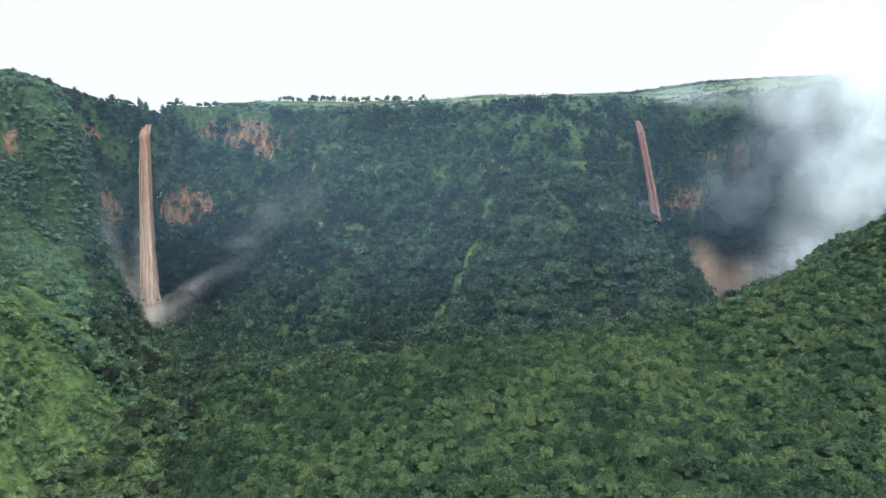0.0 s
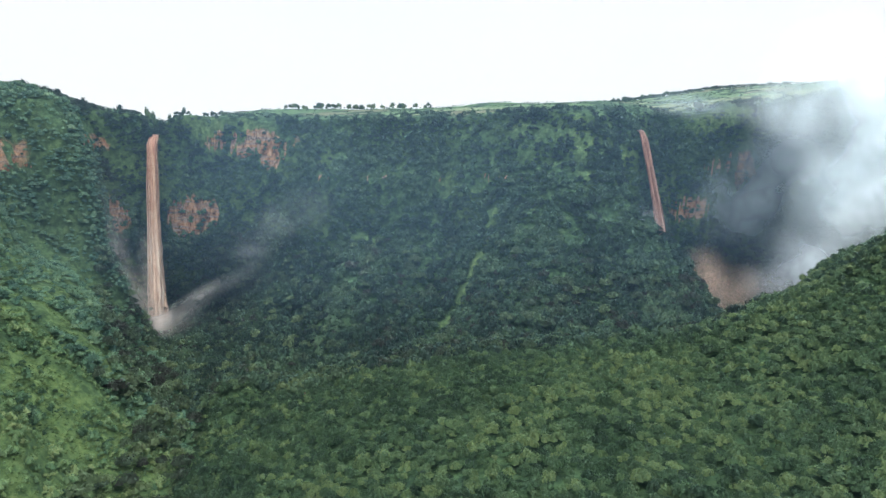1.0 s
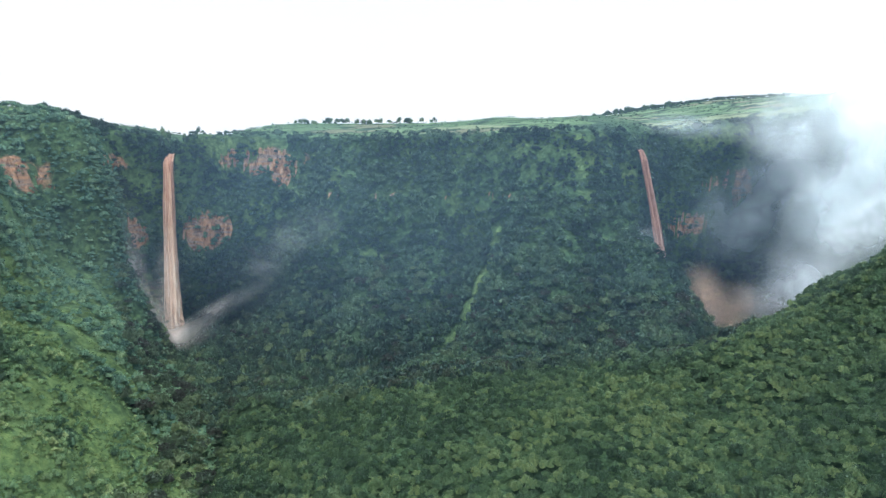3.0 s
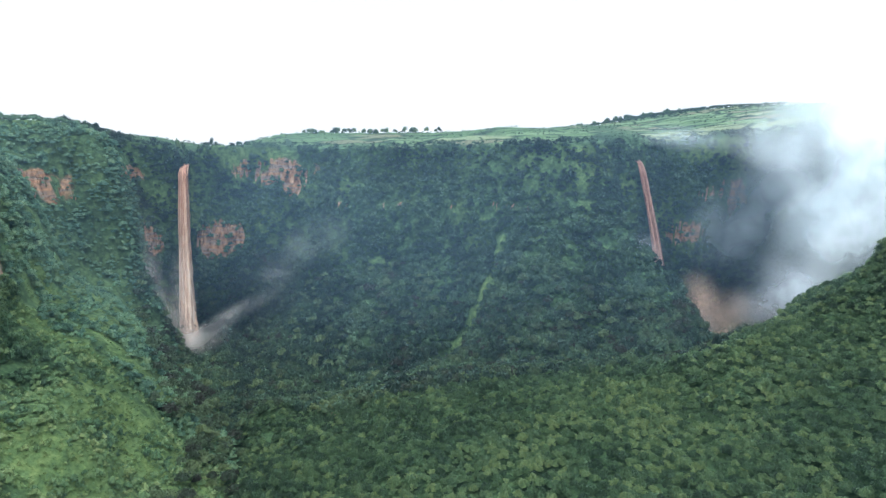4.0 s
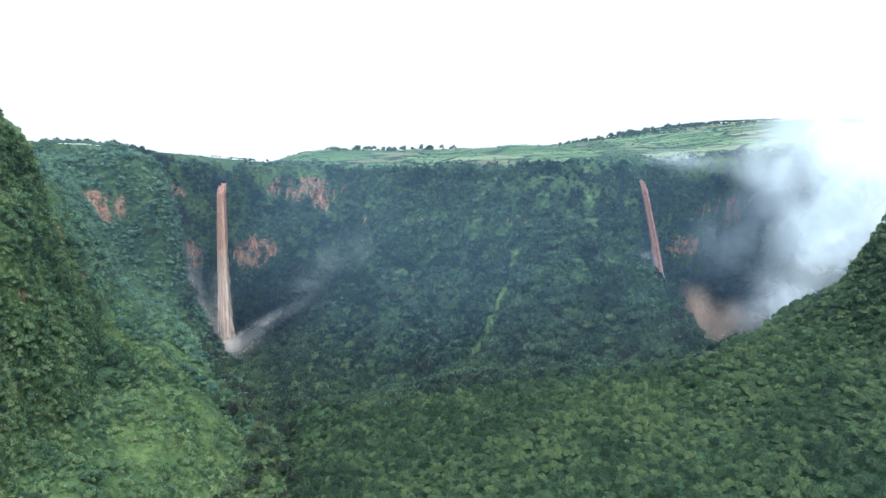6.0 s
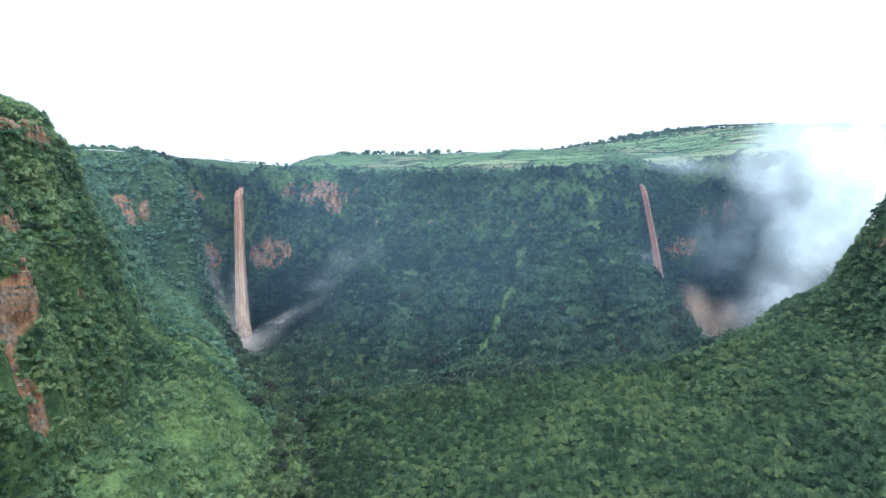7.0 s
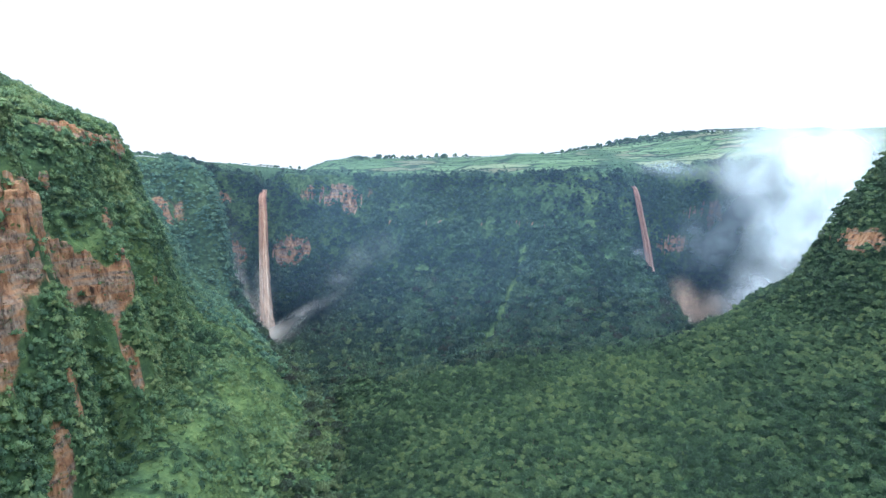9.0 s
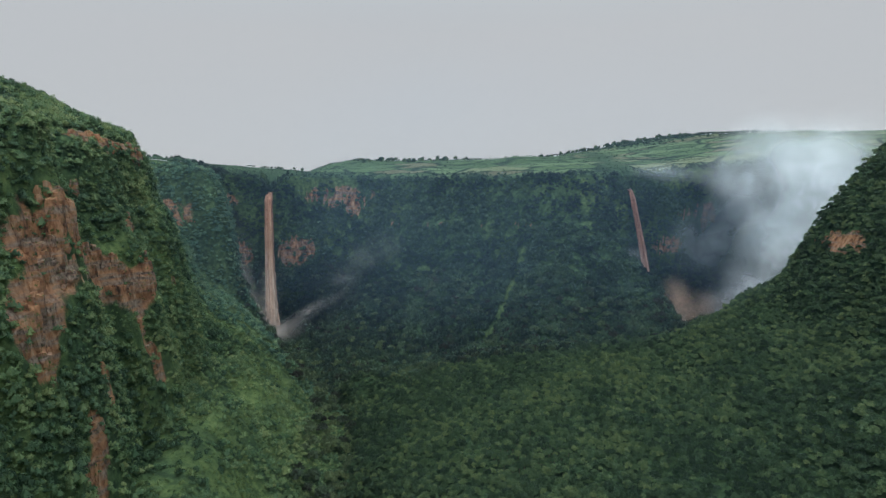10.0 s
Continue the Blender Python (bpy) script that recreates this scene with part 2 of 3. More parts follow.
LEAF_TREE = leaf_material("tree_leaves", WOOD_GREENS, True)
LEAF_SHRUB = leaf_material("slope_shrub_leaves", SHRUB_GREENS)
LEAF_HILL = leaf_material("hillside_leaves", HILL_GREENS)
LEAF_FOOT = leaf_material("gorge_tree_leaves", FOOT_GREENS)
LEAF_WALL = leaf_material("shaded_cliff_leaves", SHADED_WALL_GREENS)

# ---- the shape of the land ----
def lattice(ix, iy, iz, seed):
    h = (ix.astype(np.int64) * 374761393 + iy.astype(np.int64) * 668265263 + iz.astype(np.int64) * 2147483647 + seed * 1274126177) & 0xFFFFFFFF
    h = ((h ^ (h >> 13)) * 1274126177) & 0xFFFFFFFF
    h = ((h ^ (h >> 16)) * 2246822519) & 0xFFFFFFFF
    return ((h ^ (h >> 15)) & 0xFFFFFF) / float(0xFFFFFF) * 2 - 1


def soft_noise(x, y, z, seed):
    """Smooth noise, -1 to 1, over arrays of places."""
    x, y, z = np.broadcast_arrays(np.asarray(x, float), np.asarray(y, float), np.asarray(z, float))
    ix, iy, iz = np.floor(x), np.floor(y), np.floor(z)
    fx, fy, fz = x - ix, y - iy, z - iz
    fx, fy, fz = (f * f * (3 - 2 * f) for f in (fx, fy, fz))
    total = 0
    for a in (0, 1):
        for b in (0, 1):
            for c in (0, 1):
                weight = (fx if a else 1 - fx) * (fy if b else 1 - fy) * (fz if c else 1 - fz)
                total = total + weight * lattice(ix + a, iy + b, iz + c, seed)
    return total


def fractal(x, y, z, seed, octaves=4):
    total, size = 0, 1.0
    for i in range(octaves):
        total = total + soft_noise(x / size, y / size, z / size, seed + 7 * i) * size
        size *= 0.5
    return total / 1.6


def step(a, b, x):
    f = np.clip((x - a) / (b - a), 0, 1)
    return f * f * (3 - 2 * f)


def blend_max(a, b, k):
    h = np.clip(0.5 + 0.5 * (a - b) / k, 0, 1)
    return b * (1 - h) + a * h + k * h * (1 - h)


def bump(x, y, cx, cy, rx, ry):
    return np.exp(-((x - cx) / rx) ** 2 - ((y - cy) / ry) ** 2)


def gully_line(y):
    return (np.interp(y, [-4000, -400, 0, 150, 290, 350, 450, 560, 600], [-60, -60, -80, -106, -122, -138, -195, -266, -288]),
            np.interp(y, [-4000, -400, 0, 150, 290, 350, 450, 560, 640], [-20, 4, 22, 31, 36, 36, 35, 36, 38]))


def rim_line(x):
    """Where the back wall's edge runs, and how high it lies."""
    return (np.interp(x, [-5000, -430, -360, -312, -291, -268, -235, -180, -60, 0, 20, 50, 100, 140, 163, 178, 190, 206, 222, 330, 420, 520, 5000],
                      [560, 600, 610, 618, 627, 640, 650, 650, 637, 629, 619, 604, 592, 591, 594, 595, 606, 620, 630, 622, 596, 540, 540]),
            np.interp(x, [-5000, -430, -360, -320, -291, -262, -180, 0, 150, 260, 400, 5000], [270, 270, 264, 257, 256, 256, 254, 253, 254, 260, 272, 300]))


def land(x, y):
    """The height of the ground."""
    x0, y0 = x, y
    rough = step(3000, 900, np.hypot(x, y - 300))
    n1 = fractal(x / 55, y / 55, 0, 3) * rough
    n2 = fractal(x / 55, y / 55, 9, 11) * rough
    n3 = fractal(x / 13, y / 13, 3, 21, 3) * rough
    n4 = fractal(x / 13, y / 13, 5, 31, 3) * rough
    x = x + 6 * n1 + 2.2 * n3
    y = y + 6 * n2 + 2.2 * n4
    ribs = fractal(y / 21, x / 60, 1, 41, 3) * step(-150, -195, x) * step(420, 300, y)
    x = x + 6.5 * ribs * rough
    # the gully and its west side: a grassy slope under a cliff
    line, bed = gully_line(y)
    u = line - x
    # the cliff stands further back towards the north, and in a bay near its south end
    back_off = np.interp(y, [120, 180, 200, 216, 231, 265, 300, 330], [0, 3, 5, 8, 14, 26, 34, 36]) + 10 * np.exp(-((y - 90) / 13) ** 2)
    near = np.interp(u - back_off * step(84, 106, u), [0, 12, 30, 57, 70, 83, 94, 99, 107, 112, 118, 126, 132, 140, 170, 230, 400, 900, 5000],
                     [0, 3, 14, 42, 56, 68, 80, 110, 146, 170, 184, 198, 229, 238, 252, 278, 320, 340, 360])
    near = near + 24 * step(205, 150, y) * np.exp(-((u - 66) / 22) ** 2) + 22 * step(115, 121, u) * step(150, 126, u) * step(80, 64, y) * step(38, 56, y) + np.interp(y, [0, 150, 290], [4, 7, 10]) * step(20, 60, u) - 16 * step(240, 285, y) * step(136, 156, u)
    squeeze = np.interp(y, [300, 350, 450, 500, 530, 552, 600, 620], [0.84, 0.85, 1, 1.0, 1.3, 2.35, 3.3, 3.4])
    far = np.interp(u * squeeze, [0, 10, 28, 57, 85, 100, 113, 125, 140, 155, 172, 200, 260, 330, 900, 5000],
                    [0, 3, 14, 38, 63, 73, 80, 106, 146, 170, 188, 203, 212, 218, 232, 250])
    far = far + (56 - bed) * step(25, 75, u)
    west = bed + near + (far - near) * step(256, 298, y - 0.6 * (u - 112))
    # the wooded spur and the east side
    w = x - line
    xs = x + (-122 - line) * np.clip(1 - w / 150, 0, 1)
    spur = np.interp(xs, [-160, -122, -108, -94, -55, -39, 0, 60, 130, 180, 205, 218, 228, 236, 246, 256, 270, 300, 345, 380, 430, 520, 900, 5000],
                     [38, 45, 53, 62, 78, 83, 90, 94, 105, 128, 138, 144, 155, 165, 178, 200, 227, 266, 285, 294, 306, 322, 340, 360])
    spur = spur - 26 * step(120, -60, y) * step(-100, 0, x) - 4 * step(20, 70, w) - 8 * step(330, 410, y)
    spur = spur + 4 * bump(x, y, -4, 302, 62, 62) + 16 * bump(x, y, -136, 364, 22, 26)
    spur = spur - 0.8 * np.maximum(spur - 143, 0) * step(318, 362, y) * step(350, 310, x)
    crest = np.interp(x, [-140, -100, -60, 0, 60, 100, 150, 200, 250, 310, 380, 430, 520, 5000], [385, 398, 378, 378, 382, 370, 334, 340, 373, 372, 380, 430, 500, 600])
    foot = np.interp(x, [-140, -100, -50, 60, 150, 240, 300, 400, 520, 5000], [432, 446, 448, 446, 452, 476, 500, 570, 640, 690])
    low = np.interp(x, [-140, -100, -50, 0, 60, 150, 240, 300, 400, 5000], [36, 39, 54, 65, 73, 72, 72, 84, 150, 260])
    east = spur + (np.minimum(low, spur) - spur) * step(crest - 12, foot, y)
    lower = np.where(u > 0, west, np.maximum(east, bed))
    # the back wall: cliffs behind the falls, a wooded slope between them
    rim, top = rim_line(x)
    v = rim - y
    plunge = 1 + 1.3 * np.exp(-((x + 284) / 26) ** 2) + 0.9 * np.exp(-((x - 196) / 22) ** 2)
    cliff = np.interp(v * np.where(v > 0, plunge, 1), [0, 3, 7, 12, 20, 32, 50, 90, 5000], [0, 6, 50, 100, 146, 184, 210, 220, 300])
    hollow = np.interp(v, [0, 8, 18, 33, 48, 70, 114, 148, 170, 200, 5000], [0, 11, 33, 60, 110, 139, 175, 198, 212, 219, 400])
    bulge = np.interp(v, [0, 8, 18, 30, 60, 98, 130, 161, 185, 5000], [0, 11, 30, 52, 83, 121, 145, 168, 192, 400])
    slope = hollow + (bulge - hollow) * step(-10, 60, x + 0.3 * (v - 100))
    edge = np.interp(v, [0, 32, 62, 85, 115, 150], [164, 158, 164, 188, 205, 212])
    share = step(-235, -120, x - 0.25 * v) * step(edge + 13, edge - 13, x)
    wall = top - (cliff + (slope - cliff) * share)
    wall = wall - 120 * step(330, 480, x) * step(0, 120, v)
    rise = np.interp(-v, [0, 20, 60, 170, 260, 420, 1000, 4500], [0, 5, 14, 28, 33, 28, 20, 40])
    rise = rise * step(-400, -190, x)
    hills = 5 * bump(x, y, -262, 800, 80, 60) + 3 * bump(x, y, 70, 790, 90, 60) + 24 * step(-40, 320, x) * np.exp(-((v + 470) / 170) ** 2) + 22 * bump(x, y, -390, 1120, 150, 120) + 12 * step(60, 460, x) * step(60, 420, -v)
    hills = hills - 12 * bump(x, y, -330, 800, 60, 120)
    plateau = top + rise + hills - 16 * step(-215, -330, x) * step(4, 50, -v)
    banks = 1.7 * (rise + hills) / 6.0
    plateau = plateau + 1.6 * (np.round(banks) + np.tanh(5 * (banks - np.round(banks))) * 0.5 - banks) * step(10, 30, -v) * step(700, 400, -v)
    back = np.where(v > 0, wall, plateau)
    # notches that the two streams have cut into the edge
    back = back - 22 * np.exp(-((x - (-291)) / 9) ** 2) * step(-60, -2, v) * step(12, 4, v)
    back = back - 16 * np.exp(-((x - 178) / 6) ** 2) * step(-60, -2, v) * step(12, 4, v)
    z = blend_max(back, lower, 5.0)
    # ledges: harder beds that stand out of the steep parts
    beds = z / 19.0 + 0.5 * fractal(x0 / 70, y0 / 70, 2, 47, 3)
    part = beds - np.round(beds)
    ledge = 19.0 * 0.55 * (0.5 * np.tanh(6 * part) / math.tanh(3.0) - part)
    z = z + ledge * np.maximum(step(200, 150, v) * step(-4, 4, v) * step(75, 95, z), step(88, 100, u) * step(-4, 4, v)) * rough
    return z + rough * (1.1 * n3 + 2.0 * n2)

# ---- the ground, one sheet to the horizon ----
def axis(*runs):
    """Coordinates from runs of (start, end, spacing)."""
    out = []
    for a, b, d in runs:
        out.extend(np.linspace(a, b, max(2, int(round((b - a) / d)) + 1))[:-1])
    return np.array(out + [runs[-1][1]])


def mesh_from(name, points, faces, material, values=(), smooth=False):
    """A mesh from arrays of points and of triangles or quads, with named values per point."""
    me = bpy.data.meshes.new(name)
    count, sides = faces.shape
    me.vertices.add(len(points))
    me.vertices.foreach_set("co", np.ascontiguousarray(points, np.float32).ravel())
    me.loops.add(count * sides)
    me.loops.foreach_set("vertex_index", np.ascontiguousarray(faces, np.int32).ravel())
    me.polygons.add(count)
    me.polygons.foreach_set("loop_start", np.arange(0, count * sides, sides, dtype=np.int32))
    me.polygons.foreach_set("use_smooth", np.full(count, smooth, bool))
    me.update(calc_edges=True)
    for key, data in values:
        me.attributes.new(key, "FLOAT", "POINT").data.foreach_set("value", np.ascontiguousarray(data, np.float32))
    me.materials.append(material)
    return me


def grid_faces(nu, nv):
    i = np.arange(nu * nv).reshape(nv, nu)
    return np.stack([i[:-1, :-1], i[:-1, 1:], i[1:, 1:], i[1:, :-1]], -1).reshape(-1, 4)


GX = axis((-4800, -1200, 300), (-1200, -460, 40), (-460, -300, 3.5), (-300, -170, 1.3), (-170, 360, 3.2), (360, 520, 5), (520, 1200, 40), (1200, 4800, 300))
GY = axis((-4800, -1200, 300), (-1200, -70, 40), (-70, 90, 3.2), (90, 300, 2.4), (300, 560, 3.2), (560, 665, 1.3), (665, 1100, 6), (1100, 1300, 25), (1300, 4800, 300))
gx, gy = np.meshgrid(GX, GY)
gx, gy = gx.ravel(), gy.ravel()
gz = land(gx, gy)

# bare rock: x, y, z, half width along the wall, half height, which way it faces (degrees from east, anticlockwise), label
OUTCROPS = [(-253, 148, 273, 34, 5, 0), (-262, 205, 268, 18, 6, 0), (-208, 50, 233, 18, 13, 0), (-217, 90, 207, 12, 10, 0), (-240, 100, 246, 8, 6, 0), (-226, 74, 226, 17, 12, 0), (-212, 42, 219, 15, 15, 0), (-208, 80, 207, 12, 11, 0), (-210, 118, 198, 21, 11, 0),
            (-200, 20, 200, 11, 9, 0), (-202, 114, 158, 5, 17, 0), (-190, 50, 160, 4, 10, 0), (-186, 33, 145, 4, 10, 0), (-183, 26, 130, 4, 9, 0), (-195, 12, 190, 10, 12, 0), (-219, 186, 188, 5, 5, 0), (-226, 150, 224, 8, 5, 0),
            (-182, 643, 224, 23, 15, -90), (-228, 645, 232, 19, 8, -90), (-263, 633, 155, 17, 16, -90), (-242, 634, 158, 7, 7, -90), (-317, 606, 158, 10, 13, -60), (-369, 514, 214, 25, 12, -30), (-337, 600, 226, 11, 6, -60),
            (228, 618, 160, 8, 8, -90), (244, 618, 164, 9, 7, -90), (262, 618, 208, 9, 4, -90), (289, 614, 198, 10, 15, -90),
            (-258, 270, 204, 6, 8, 0), (-274, 320, 168, 9, 5, -20), (262, 282, 199, 28, 6, 180), (-84, 362, 60, 5, 4, -90)]
bare = np.zeros_like(gx)
for ox, oy, oz, wide, tall, face in OUTCROPS:
    along = np.abs((gx - ox) * -math.sin(radians(face)) + (gy - oy) * math.cos(radians(face)))
    outward = (gx - ox) * math.cos(radians(face)) + (gy - oy) * math.sin(radians(face))
    grow = 1.2 if face == 0 else 1.35
    bare += (1.0 if face == 0 else 0.95) * np.exp(-((along / (grow * wide)) ** 2 + (outward / 16) ** 2 + ((gz - oz) / (grow * tall)) ** 2))
ragged = fractal(gx / 7, gy / 7, gz / 11, 51)
flutes = fractal(gx / 3.5, gy / 6, gz / 15, 53, 3)
band = np.exp(-((gz - 193 - 8 * fractal(gx / 60, 0, 0, 57)) / 7) ** 2) * step(-170, -120, gx) * step(110, 60, gx) * step(0, 8, rim_line(gx)[0] - gy)
shape = fractal(gx / 15, gy / 15, gz / 15, 55, 3)
bare = np.clip(bare * (1 + 0.8 * ragged + 0.5 * flutes + 1.5 * shape) + 0.75 * band * step(0.1, 0.5, flutes), 0, 1)
line, bed = gully_line(gy)
rim, top = rim_line(gx)
on_high = step(0, 25, gy - rim) * step(230, 250, gz)
streaks = fractal((gx + 0.6 * gz) / 34, gy / 11, gz / 30, 63)
patches = fractal(gx / 24, gy / 24, gz / 24, 61)
west_side = step(6, 26, line - gx) * step(640, 420, gy) * (1 - on_high)
strip_x = np.interp(gy, [488, 504, 514, 532, 545, 560], [-10, 2, 12, 24, 35, 42])
slope_grass = step(15, 35, line - gx) * step(105, 85, line - gx) * step(120, 170, gy) * step(430, 340, gy)
strip = np.exp(-((gx - strip_x) / np.interp(gy, [480, 505, 520, 560], [13, 10, 6.5, 5])) ** 4) * step(480, 496, gy) * step(568, 552, gy)
back_face = step(-2, 6, rim - gy) * step(170, 120, rim - gy) * (1 - west_side)
lush = np.clip(back_face * (0.40 * step(0.15, 0.55, patches) + 0.45 * step(40, 10, rim - gy) * step(-0.4, 0.3, patches)) + west_side * np.clip(0.42 + 1.2 * streaks, 0, 1) + 0.12 * slope_grass + strip * np.clip(0.8 + 0.6 * ragged, 0, 1) + 0.10 * step(0.2, 0.6, patches), 0, 1)
field = np.clip((1 - bump(gx, 0, 178, 0, 18, 1)) * (1 - bump(gx, 0, -291, 0, 22, 1)) * on_high * step(-262, -225, gx) * step(0, 18, gy - rim - 4 * patches), 0, 1)
ground = new("ground", mesh_from("ground", np.stack([gx, gy, gz], 1), grid_faces(len(GX), len(GY)), GROUND, (("bare", bare), ("lush", lush), ("field", field)), True))
tagged(ground, "green gorge slopes with red rock bands below terraced fields", "hillside", kind="structure")

# ---- plants ----
def heart():
    """The shaded inside of a lobe: a plain four-sided cap."""
    v = np.array([(1, 0, -0.45), (0, 1, -0.45), (-1, 0, -0.45), (0, -1, -0.45), (0, 0, 1)], float)
    return v, np.array([(0, 1, 4), (1, 2, 4), (2, 3, 4), (3, 0, 4)])


def crown_shape(rng, lobes, sprays, flat=0.75, inner=0.86, size=0.18, under=0.0, rough=0.3):
    """A crown of radius about 1 round the origin: rounded lobes heaped into a dome, each a dark heart under overlapping sprays of leaves."""
    points, faces, base = [], [], 0
    ico, tri = heart()
    for k in range(lobes):
        a = 2.4 * k + rng.uniform(-0.4, 0.4)
        out = 0.0 if k == 0 else math.sqrt((k + 0.3) / lobes) * rng.uniform(0.52, 0.72)
        c = np.array([out * math.cos(a), out * math.sin(a), (0.44 - 0.95 * out ** 2 + rng.uniform(-0.14, 0.12)) * flat if lobes > 1 else 0.1])
        r = (rng.uniform(0.34, 0.48) if lobes > 4 else rng.uniform(0.44, 0.62)) * np.array([1.0, 1.0, flat])
        points.append(c + ico * r * inner * rng.uniform(0.95, 1.15, (5, 1)))
        faces.append(tri + base)
        base += 5
        for _ in range(sprays):
            d = rng.normal(size=3)
            d[2] = (abs(d[2]) * 0.9 + d[2] * 0.25) * (1 - under) + d[2] * under + 0.1
            d /= np.linalg.norm(d)
            tilt = d + rng.normal(scale=rough, size=3) + (0, 0, 0.15)
            tilt /= np.linalg.norm(tilt)
            s = np.cross(tilt, rng.normal(size=3))
            s /= np.linalg.norm(s)
            q = np.cross(tilt, s)
            at = c + d * r * rng.uniform(0.90, 1.10)
            h, w = size * rng.uniform(0.7, 1.3), size * rng.uniform(0.7, 1.2)
            points.append(np.array([at - s * h * 0.8 - q * w * 0.5, at + s * h - tilt * 0.04, at - s * h * 0.3 + q * w]))
            faces.append(np.array([(0, 1, 2)]) + base)
            base += 3
    return np.concatenate(points), np.concatenate(faces)


def trunk_shape(rng, sides=5):
    """A tapered, leaning trunk with two limbs, from z = 0 to about 1."""
    points, faces, base = [], [], 0
    lean = rng.uniform(-0.08, 0.08, 2)
    ways = [((0, 0, -0.15), (lean[0], lean[1], 0.75), 0.055, 0.032)]
    for _ in range(2):
        a = rng.uniform(0, 6.28)
        ways.append(((lean[0] * 0.6, lean[1] * 0.6, 0.5), (0.22 * math.cos(a), 0.22 * math.sin(a), 0.86), 0.03, 0.014))
    ring = np.array([(math.cos(2 * math.pi * i / sides), math.sin(2 * math.pi * i / sides), 0) for i in range(sides)])
    for p, q, r0, r1 in ways:
        points.append(np.array(p) + ring * r0)
        points.append(np.array(q) + ring * r1)
        for i in range(sides):
            j = (i + 1) % sides
            faces += [(base + i, base + j, base + sides + j), (base + i, base + sides + j, base + sides + i)]
        base += 2 * sides
    return np.concatenate(points), np.array(faces)


def joined(shapes, pick, centres, scales, turns, tones):
    """Many copies of a few shapes, as arrays of one mesh."""
    points, faces, values, base = [], [], [], 0
    for k, (sp, sf) in enumerate(shapes):
        sel = np.nonzero(pick == k)[0]
        if not len(sel):
            continue
        c, s = np.cos(turns[sel])[:, None], np.sin(turns[sel])[:, None]
        x = (sp[:, 0] * c - sp[:, 1] * s) * scales[sel, 0:1]
        y = (sp[:, 0] * s + sp[:, 1] * c) * scales[sel, 0:1]
        z = sp[:, 2] * scales[sel, 1:2]
        points.append((np.stack([x, y, z], -1) + centres[sel][:, None, :]).reshape(-1, 3))
        faces.append((sf[None] + (base + np.arange(len(sel)) * len(sp))[:, None, None]).reshape(-1, 3))
        values.append(np.repeat(tones[sel], len(sp)))
        base += len(sel) * len(sp)
    return np.concatenate(points), np.concatenate(faces), np.concatenate(values)


RNG = np.random.default_rng(5)
quads = grid_faces(len(GX), len(GY))
corner = np.stack([gx, gy, gz], 1)[quads]
mid = corner.mean(1)
cross = np.cross(corner[:, 2] - corner[:, 0], corner[:, 3] - corner[:, 1])
area = np.linalg.norm(cross, axis=1) / 2
normal = cross / (2 * area[:, None])
f_bare, f_lush, f_strip = bare[quads].mean(1), lush[quads].mean(1), strip[quads].mean(1)
mx, my, mz = mid.T
f_line, f_bed = gully_line(my)
f_rim, f_top = rim_line(mx)
f_u, f_v = f_line - mx, f_rim - my
in_view = (mx > np.maximum(-455, -222 - 0.74 * my)) & (mx < 125 + 0.68 * my) & (my > np.where(mx < -120, -60, 62)) & (my < 660)
crest_y = np.interp(mx, [-140, 0, 60, 150, 200, 250, 310, 380, 430], [450, 540, 540, 430, 388, 405, 425, 450, 480])
behind = my > np.interp(mx, [-140, -60, 0, 60, 150, 200], [380, 340, 342, 366, 350, 362])
in_view &= (mx < 100) | (my < crest_y) | (f_v < 175)
clump = fractal(mx / 17, my / 17, mz / 17, 71)
high = f_v < -2
west = (f_u > 4) & ~high
back = ~west & (f_v < 175) & ~high & (my > 455 - 0.25 * np.abs(mx)) & ((mz > 78) | (my > 470)) & (mx < 300)
back |= ~west & ~high & behind & (mx < 190)
wood = ~west & ~back & ~high


def sow(where, density):
    """Random places on the ground, with the ground's normal there."""
    n = RNG.poisson(np.where(where & in_view, area * density, 0))
    f = np.repeat(np.arange(len(area)), n)
    a, b = RNG.random((2, len(f), 1))
    c = corner[f]
    return c[:, 0] * (1 - a) * (1 - b) + c[:, 1] * a * (1 - b) + c[:, 2] * a * b + c[:, 3] * (1 - a) * b, normal[f], f


def open_rock(f):
    return np.clip(1 - 1.6 * f, 0, 1)


def plants(name, spots, normals, radius, lift, shapes, material, label, category, tone_noise, squash=0.85, swing=0.42, spread=0.22):
    tones = np.clip(0.5 + swing * fractal(spots[:, 0] / 30, spots[:, 1] / 30, spots[:, 2] / 30, tone_noise) + 0.5 * swing * fractal(spots[:, 0] / 90, spots[:, 1] / 90, spots[:, 2] / 60, tone_noise + 3) + RNG.normal(0, spread, len(spots)), 0, 1)
    centres = spots + normals * (radius * 0.25)[:, None] + np.array([0, 0, 1.0]) * lift[:, None]
    pts, tris, vals = joined(shapes, RNG.integers(0, len(shapes), len(spots)), centres, np.stack([radius, radius * squash * RNG.uniform(0.8, 1.25, len(spots))], 1), RNG.uniform(0, 6.28, len(spots)), tones)
    return tagged(new(name, mesh_from(name, pts, tris, material, (("tone", vals),))), label, category, kind="stuff")


